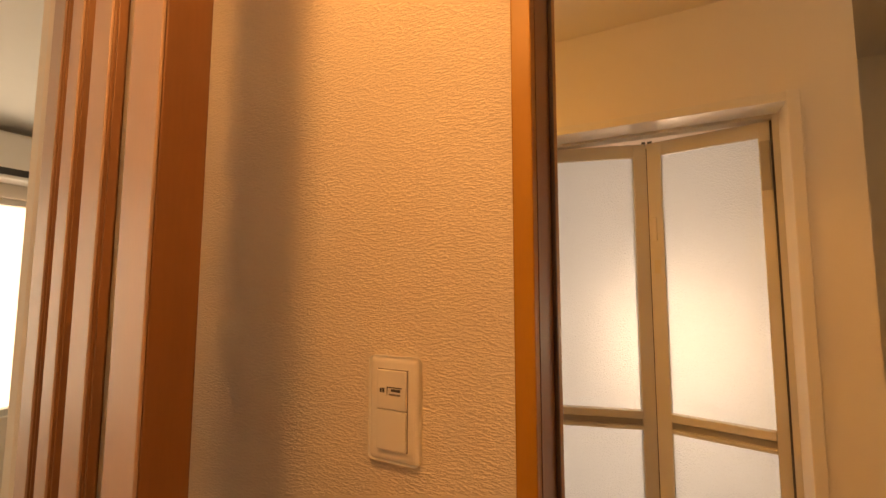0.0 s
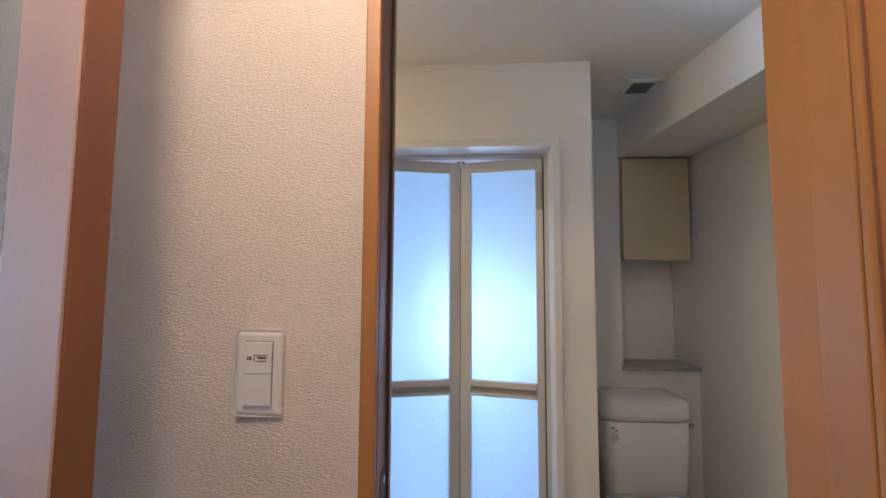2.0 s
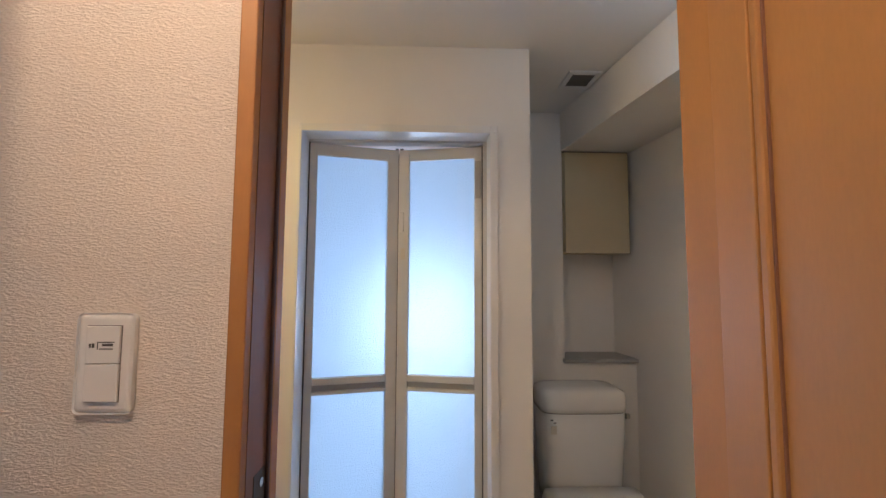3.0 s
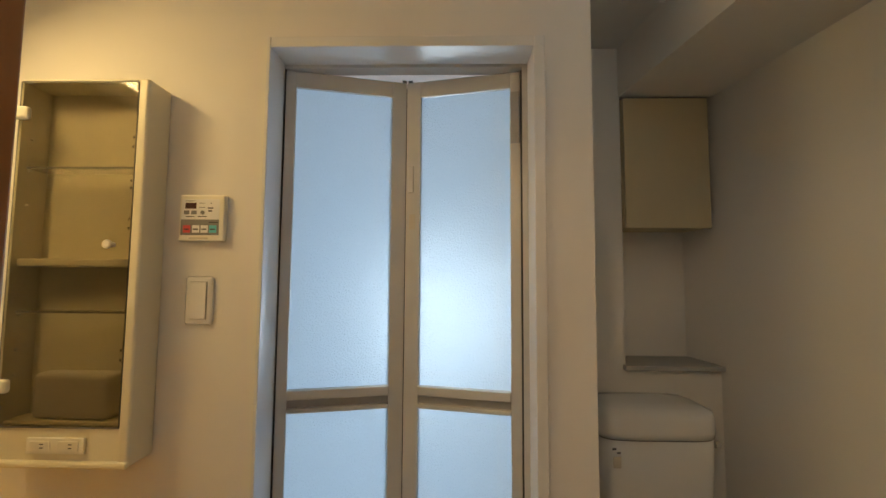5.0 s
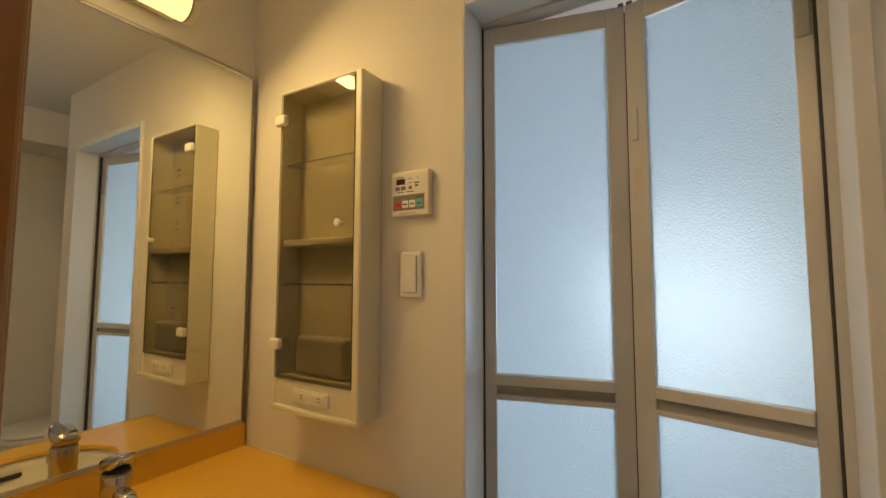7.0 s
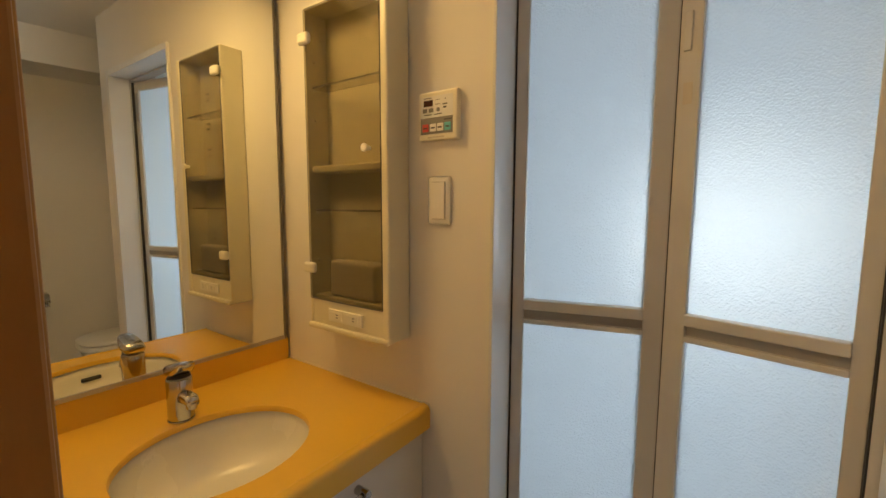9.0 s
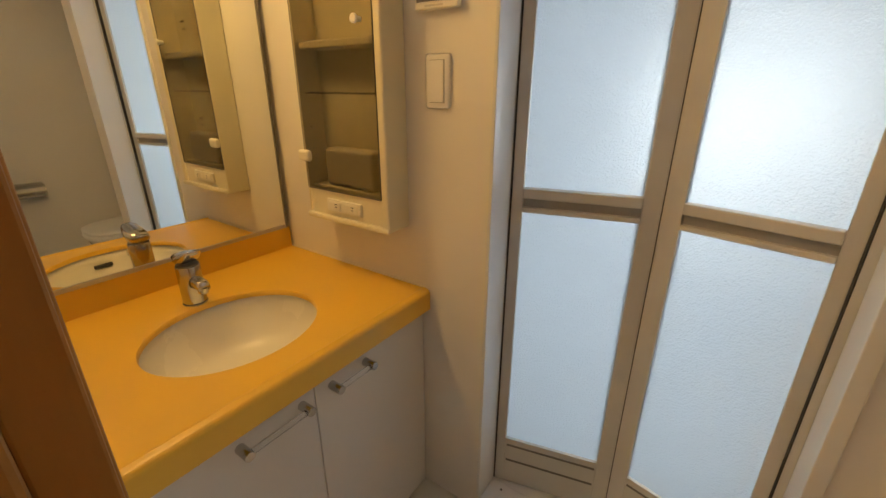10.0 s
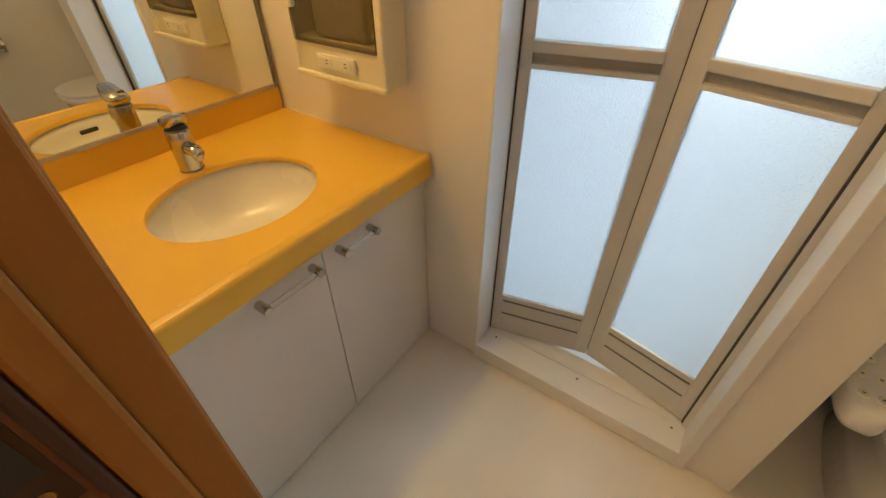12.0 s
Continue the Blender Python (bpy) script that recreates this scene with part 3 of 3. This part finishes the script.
part("knob", rod((W2 - 0.047, -DC - 0.016, 0.515), (W2 - 0.047, -DC - 0.026, 0.515), 0.011, 20, bevel=0.004), IVORY, dr, "ivory knob")
out = part("socket", box(-0.067, 0.069, -DC - 0.006, -DC + 0.002, 0.030, 0.066, 0.002), IVORY, cab, "ivory double power socket")
for x in (-0.033, 0.034):
    part("socket_face", box(x - 0.024, x + 0.024, -DC - 0.0085, -DC - 0.006, 0.036, 0.060, 0.001), IVORY, out)
    for dz in (0.044, 0.052):
        part("socket_slot", box(x + 0.002, x + 0.010, -DC - 0.0092, -DC - 0.0084, dz, dz + 0.002), DARK, out)
cup = thing("tissue_box", "grey-beige plastic box inside the smoked cabinet", "box", pose(-0.424, -0.04, 1.034))
part("shell", box(-0.09, 0.10, -0.026, 0.028, 0.0, 0.108, 0.012, 3), GREYBOX, cup)


# ---- wall switches and the bath controller ----
def switch(name, label, m, rockers, w=0.070, h=0.122):
    sw = thing(name, label, "switch", m)
    part("plate", box(-w / 2, w / 2, -0.0085, 0.0, -h / 2, h / 2, 0.0075, 4), WHITE, sw)
    part("frame_line", box(-0.0215, 0.0215, -0.0086, -0.0079, -0.0475, 0.0475), GROOVE, sw)
    for z0, z1 in rockers:
        part("rocker", box(-0.0205, 0.0205, -0.0125, -0.0083, z0, z1, 0.0012), WHITE, sw)
    return sw


switch("light_switch", "ivory wide rocker switch on the wall", pose(-0.156, 0, 1.3155), ((-0.0465, 0.0465),))
sw = switch("hall_switch", "white double switch with small printed sign", pose(0.0682, -0.972, 1.3295), ((-0.0465, -0.0005), (0.0005, 0.0465)), 0.072, 0.125)
part("print", box(-0.016, -0.0135, -0.0130, -0.0124, 0.020, 0.025), INK, sw)
part("print", box(-0.0125, -0.0095, -0.0130, -0.0124, 0.020, 0.0255), INK, sw)
part("print", box(-0.006, 0.015, -0.0130, -0.0124, 0.0262, 0.0275), INK, sw)
part("print", box(-0.006, -0.005, -0.0130, -0.0124, 0.018, 0.0262), INK, sw)
part("print", box(0.0, 0.013, -0.0130, -0.0124, 0.022, 0.025), INK, sw)
part("print", box(-0.003, 0.013, -0.0130, -0.0124, 0.0175, 0.0195), GREYPANEL, sw)

rc = thing("bath_controller", "ivory bath heater controller with coloured buttons", "controller", pose(-0.1525, 0, 1.525))
part("case", box(-0.0585, 0.0585, -0.018, 0.0, -0.0595, 0.0595, 0.004, 3), IVORY, rc)
part("face", box(-0.052, 0.046, -0.0188, -0.0178, -0.045, 0.048, 0.0004), WHITE, rc)
part("display", box(-0.042, -0.014, -0.0196, -0.0187, 0.024, 0.039), LCD, rc, "dark red display window")
part("lower_panel", box(-0.052, 0.046, -0.0194, -0.0187, -0.044, -0.004), GREYPANEL, rc)
for x, mt in ((-0.045, RED), (-0.0215, WHITE), (0.0005, WHITE), (0.0225, BLUE)):
    k = part("button", box(x, x + 0.0185, -0.0212, -0.0193, -0.038, -0.019, 0.0008), mt, rc)
    part("print", box(x + 0.003, x + 0.0155, -0.0217, -0.0211, -0.031, -0.0275), INK, k)
for x in (-0.045, -0.026):
    part("button", box(x, x + 0.014, -0.0205, -0.0187, 0.009, 0.019, 0.001), GREYPANEL, rc)
part("button", rod((0.003, -0.0187, 0.014), (0.003, -0.0205, 0.014), 0.0052, 16), GREYPANEL, rc)
for x0, x1, z0, z1 in ((-0.006, 0.008, 0.0375, 0.0385), (-0.006, 0.008, 0.0265, 0.0275), (0.016, 0.030, 0.024, 0.027), (0.018, 0.027, 0.016, 0.020), (-0.040, -0.018, 0.0025, 0.0045), (-0.009, 0.014, 0.0025, 0.0045), (0.02, 0.044, -0.013, -0.010), (-0.042, -0.018, 0.043, 0.0445)):
    part("print", box(x0, x1, -0.0197, -0.0186, z0, z1), INK, rc)
part("sticker", box(-0.03, 0.02, -0.0186, -0.0178, -0.054, -0.050), GREYBOX, rc)
part("lamp_dot", rod((0.024, -0.0187, 0.038), (0.024, -0.0196, 0.038), 0.0014, 10), INK, rc)

# ---- toilet alcove ----
wc = thing("toilet_cabinet", "beige wooden wall cabinet above the toilet", "cabinet", pose(1.161, 0.6, 1.58))
part("body", box(0.004, 0.35, 0.004, 0.19, 0.006, 0.528), BEIGE, wc)
part("door", box(0.008, 0.340, -0.016, 0.003, 0.0, 0.522, 0.0015), BEIGE, wc)
part("edge_shadow_gap", box(0.0015, 0.346, -0.002, 0.0035, 0.523, 0.530), GROOVE, wc)
part("edge_shadow_gap", box(0.3405, 0.346, -0.004, 0.0035, 0.0, 0.523), GROOVE, wc)

shelf = thing("niche_shelf", "grey-white shelf board in the niche behind the toilet", "shelf", pose(1.15, 0.575, 1.031))
part("board", box(0, 0.375, -0.004, 0.22, 0, 0.019, 0.003), GREYSHELF, shelf)

vent = thing("ceiling_vent", "square white ceiling vent with dark grille", "vent", pose(1.125, 0.225, CEILING))
for x0, x1, y0, y1 in ((-0.07, -0.048, -0.075, 0.075), (0.048, 0.07, -0.075, 0.075), (-0.048, 0.048, -0.075, -0.053), (-0.048, 0.048, 0.053, 0.075)):
    part("frame", box(x0, x1, y0, y1, -0.010, -0.0005, 0.002), WHITE, vent)
part("backing", box(-0.048, 0.048, -0.053, 0.053, -0.003, -0.0005), DARK, vent)
for i in range(11):
    y = -0.049 + i * 0.0098
    part("slat", box(-0.048, 0.048, y - 0.0022, y + 0.0022, -0.008, -0.0032), GROOVE, vent)

cl = thing("ceiling_lamp", "small round lit ceiling lamp", "lamp", pose(1.13, -0.56, CEILING))
part("ring", rod((0, 0, -0.012), (0, 0, -0.0005), 0.05, 32, bevel=0.003), WHITE, cl)
part("diffuser", rod((0, 0, -0.02), (0, 0, -0.0121), 0.04, 32, bevel=0.003), COOLOPAL, cl)
hl = thing("hall_lamp", "small round warm ceiling lamp in the hallway", "lamp", pose(0.17, -1.52, 2.36))
part("ring", rod((0, 0, -0.02), (0, 0, -0.0005), 0.07, 32, bevel=0.004), WHITE, hl)
part("diffuser", rod((0, 0, -0.05), (0, 0, -0.0201), 0.06, 32, bevel=0.01), HALLOPAL, hl)

wt = thing("toilet", "white porcelain toilet with cistern and washlet seat", "toilet", pose(1.176, 0.36, 0))


def ring(x0, x1, y0, y1, z, p=5, n=44):
    return oval((x0 + x1) / 2, (y0 + y1) / 2, z, (x1 - x0) / 2, (y1 - y0) / 2, n, p)


cist = part("cistern", loft([ring(-0.165, 0.165, 0.03, 0.225, 0.42), ring(-0.175, 0.178, 0.012, 0.228, 0.48), ring(-0.187, 0.192, 0.004, 0.230, 0.7), ring(-0.192, 0.196, 0.0, 0.232, 0.848)]), PORCELAIN, wt, smooth=True)
part("lid", loft([ring(-0.194, 0.198, -0.003, 0.234, 0.853), ring(-0.196, 0.2, -0.005, 0.235, 0.875), ring(-0.196, 0.2, -0.005, 0.235, 0.92), ring(-0.190, 0.194, 0.003, 0.232, 0.938), ring(-0.165, 0.17, 0.03, 0.225, 0.948), ring(-0.1, 0.1, 0.08, 0.2, 0.951)]), PORCELAIN, cist, smooth=True)
part("seam", loft([ring(-0.190, 0.194, 0.003, 0.230, 0.8475), ring(-0.190, 0.194, 0.003, 0.230, 0.8535)]), GROOVE, cist)
part("label_sticker", box(-0.160, -0.135, -0.0035, -0.0018, 0.765, 0.80), GREYBOX, cist)
part("label_sticker", box(-0.162, -0.150, -0.0035, -0.0018, 0.822, 0.828), INK, cist)
part("label_sticker", box(-0.148, -0.136, -0.0035, -0.0018, 0.810, 0.816), GREYPANEL, cist)
part("flush_lever", rod((0.197, 0.05, 0.825), (0.215, 0.05, 0.825), 0.012, 18, bevel=0.002), CHROME, wt)
part("bowl", loft([ring(-0.11, 0.11, -0.32, 0.16, 0.0, 3), ring(-0.10, 0.10, -0.30, 0.16, 0.12, 3), ring(-0.13, 0.13, -0.38, 0.2, 0.26, 2.6), ring(-0.18, 0.18, -0.46, 0.225, 0.36, 2.4), ring(-0.185, 0.185, -0.47, 0.225, 0.40, 2.4)]), PORCELAIN, wt, smooth=True)
seat = part("seat", loft([ring(-0.19, 0.19, -0.48, 0.0, 0.402, 2.6), ring(-0.195, 0.195, -0.485, 0.0, 0.42, 2.6), ring(-0.19, 0.19, -0.48, -0.01, 0.437, 2.6)]), WHITE, wt, smooth=True)
part("seat_lid", loft([ring(-0.19, 0.19, -0.48, -0.06, 0.438, 2.6), ring(-0.192, 0.192, -0.482, -0.05, 0.452, 2.6), ring(-0.17, 0.17, -0.46, -0.06, 0.463, 2.6)]), WHITE, wt, smooth=True)
part("washlet_unit", loft([ring(-0.21, 0.21, -0.14, -0.002, 0.41, 8), ring(-0.21, 0.21, -0.14, -0.002, 0.515, 8), ring(-0.2, 0.2, -0.11, -0.01, 0.545, 8)]), WHITE, wt, smooth=True)
arm = part("control_arm", loft([ring(-0.285, -0.198, -0.345, -0.02, 0.415, 4), ring(-0.288, -0.196, -0.35, -0.02, 0.43, 4), ring(-0.288, -0.196, -0.35, -0.02, 0.475, 4), ring(-0.281, -0.202, -0.34, -0.03, 0.487, 4)]), WHITE, wt, "white washlet control panel", smooth=True)
for x, y in ((-0.262, -0.30), (-0.228, -0.30), (-0.262, -0.24), (-0.228, -0.24), (-0.245, -0.18)):
    k = part("button", rod((x, y, 0.486), (x, y, 0.4895), 0.012, 18, bevel=0.001), IVORY, arm)
    part("print", box(x - 0.003, x + 0.003, y - 0.002, y + 0.002, 0.4894, 0.4902), INK, k)
part("supply_hose", rod((-0.15, 0.15, 0.15), (-0.19, 0.2, 0.42), 0.007, 12), DULL, wt)

hold = thing("paper_holder", "chrome hooded toilet paper holder on the wall", "paper holder", pose(right_wall(-0.22), -0.22, 0.665, 0, 0, 7))
part("plate", box(-0.006, 0.0, -0.072, 0.072, -0.03, 0.06, 0.002), DULL, hold)
arc = [(-0.056 + 0.056 * math.cos(a), 0.004 + 0.05 * math.sin(a)) for a in [math.pi * i / 12 for i in range(13)]]
prof = arc + [(-0.056 + 0.0535 * math.cos(a), 0.004 + 0.0475 * math.sin(a)) for a in [math.pi * (12 - i) / 12 for i in range(13)]]
part("cover", loft([[(x, y, z) for x, z in prof] for y in (-0.075, 0.075)]), CHROME, hold, "curved chrome cover")
part("roller", rod((-0.056, -0.066, -0.012), (-0.056, 0.066, -0.012), 0.019, 20, bevel=0.003), CHROME, hold)
for y in (-0.0715, 0.0715):
    part("arm", box(-0.085, -0.004, y - 0.003, y + 0.003, -0.032, 0.02, 0.0025), DULL, hold)
tr = thing("towel_ring", "white oval towel ring on the wall", "towel ring", pose(right_wall(-0.27), -0.27, 1.72, 0, 0, 7))
part("rose", rod((-0.001, 0, 0.06), (-0.03, 0, 0.06), 0.02, 20, bevel=0.003), WHITE, tr)
pts = [(-0.026, 0.07 * math.cos(a), 0.075 * math.sin(a)) for a in [i / 24 * 2 * math.pi for i in range(24)]]
bm = None
for i in range(24):
    bm = rod(pts[i], pts[(i + 1) % 24], 0.0065, 10, bm=bm)
part("ring", bm, WHITE, tr)

# ---- living room glimpse ----
ac = thing("air_conditioner", "white wall air conditioner with dark outlet slot", "air conditioner", pose(-3.1, -0.2, 2.08))
part("case", box(0.001, 0.2, -0.4, 0.4, 0, 0.27, 0.02, 3), WHITE, ac)
part("outlet", box(0.06, 0.204, -0.36, 0.36, 0.02, 0.06, 0.004), DARK, ac)
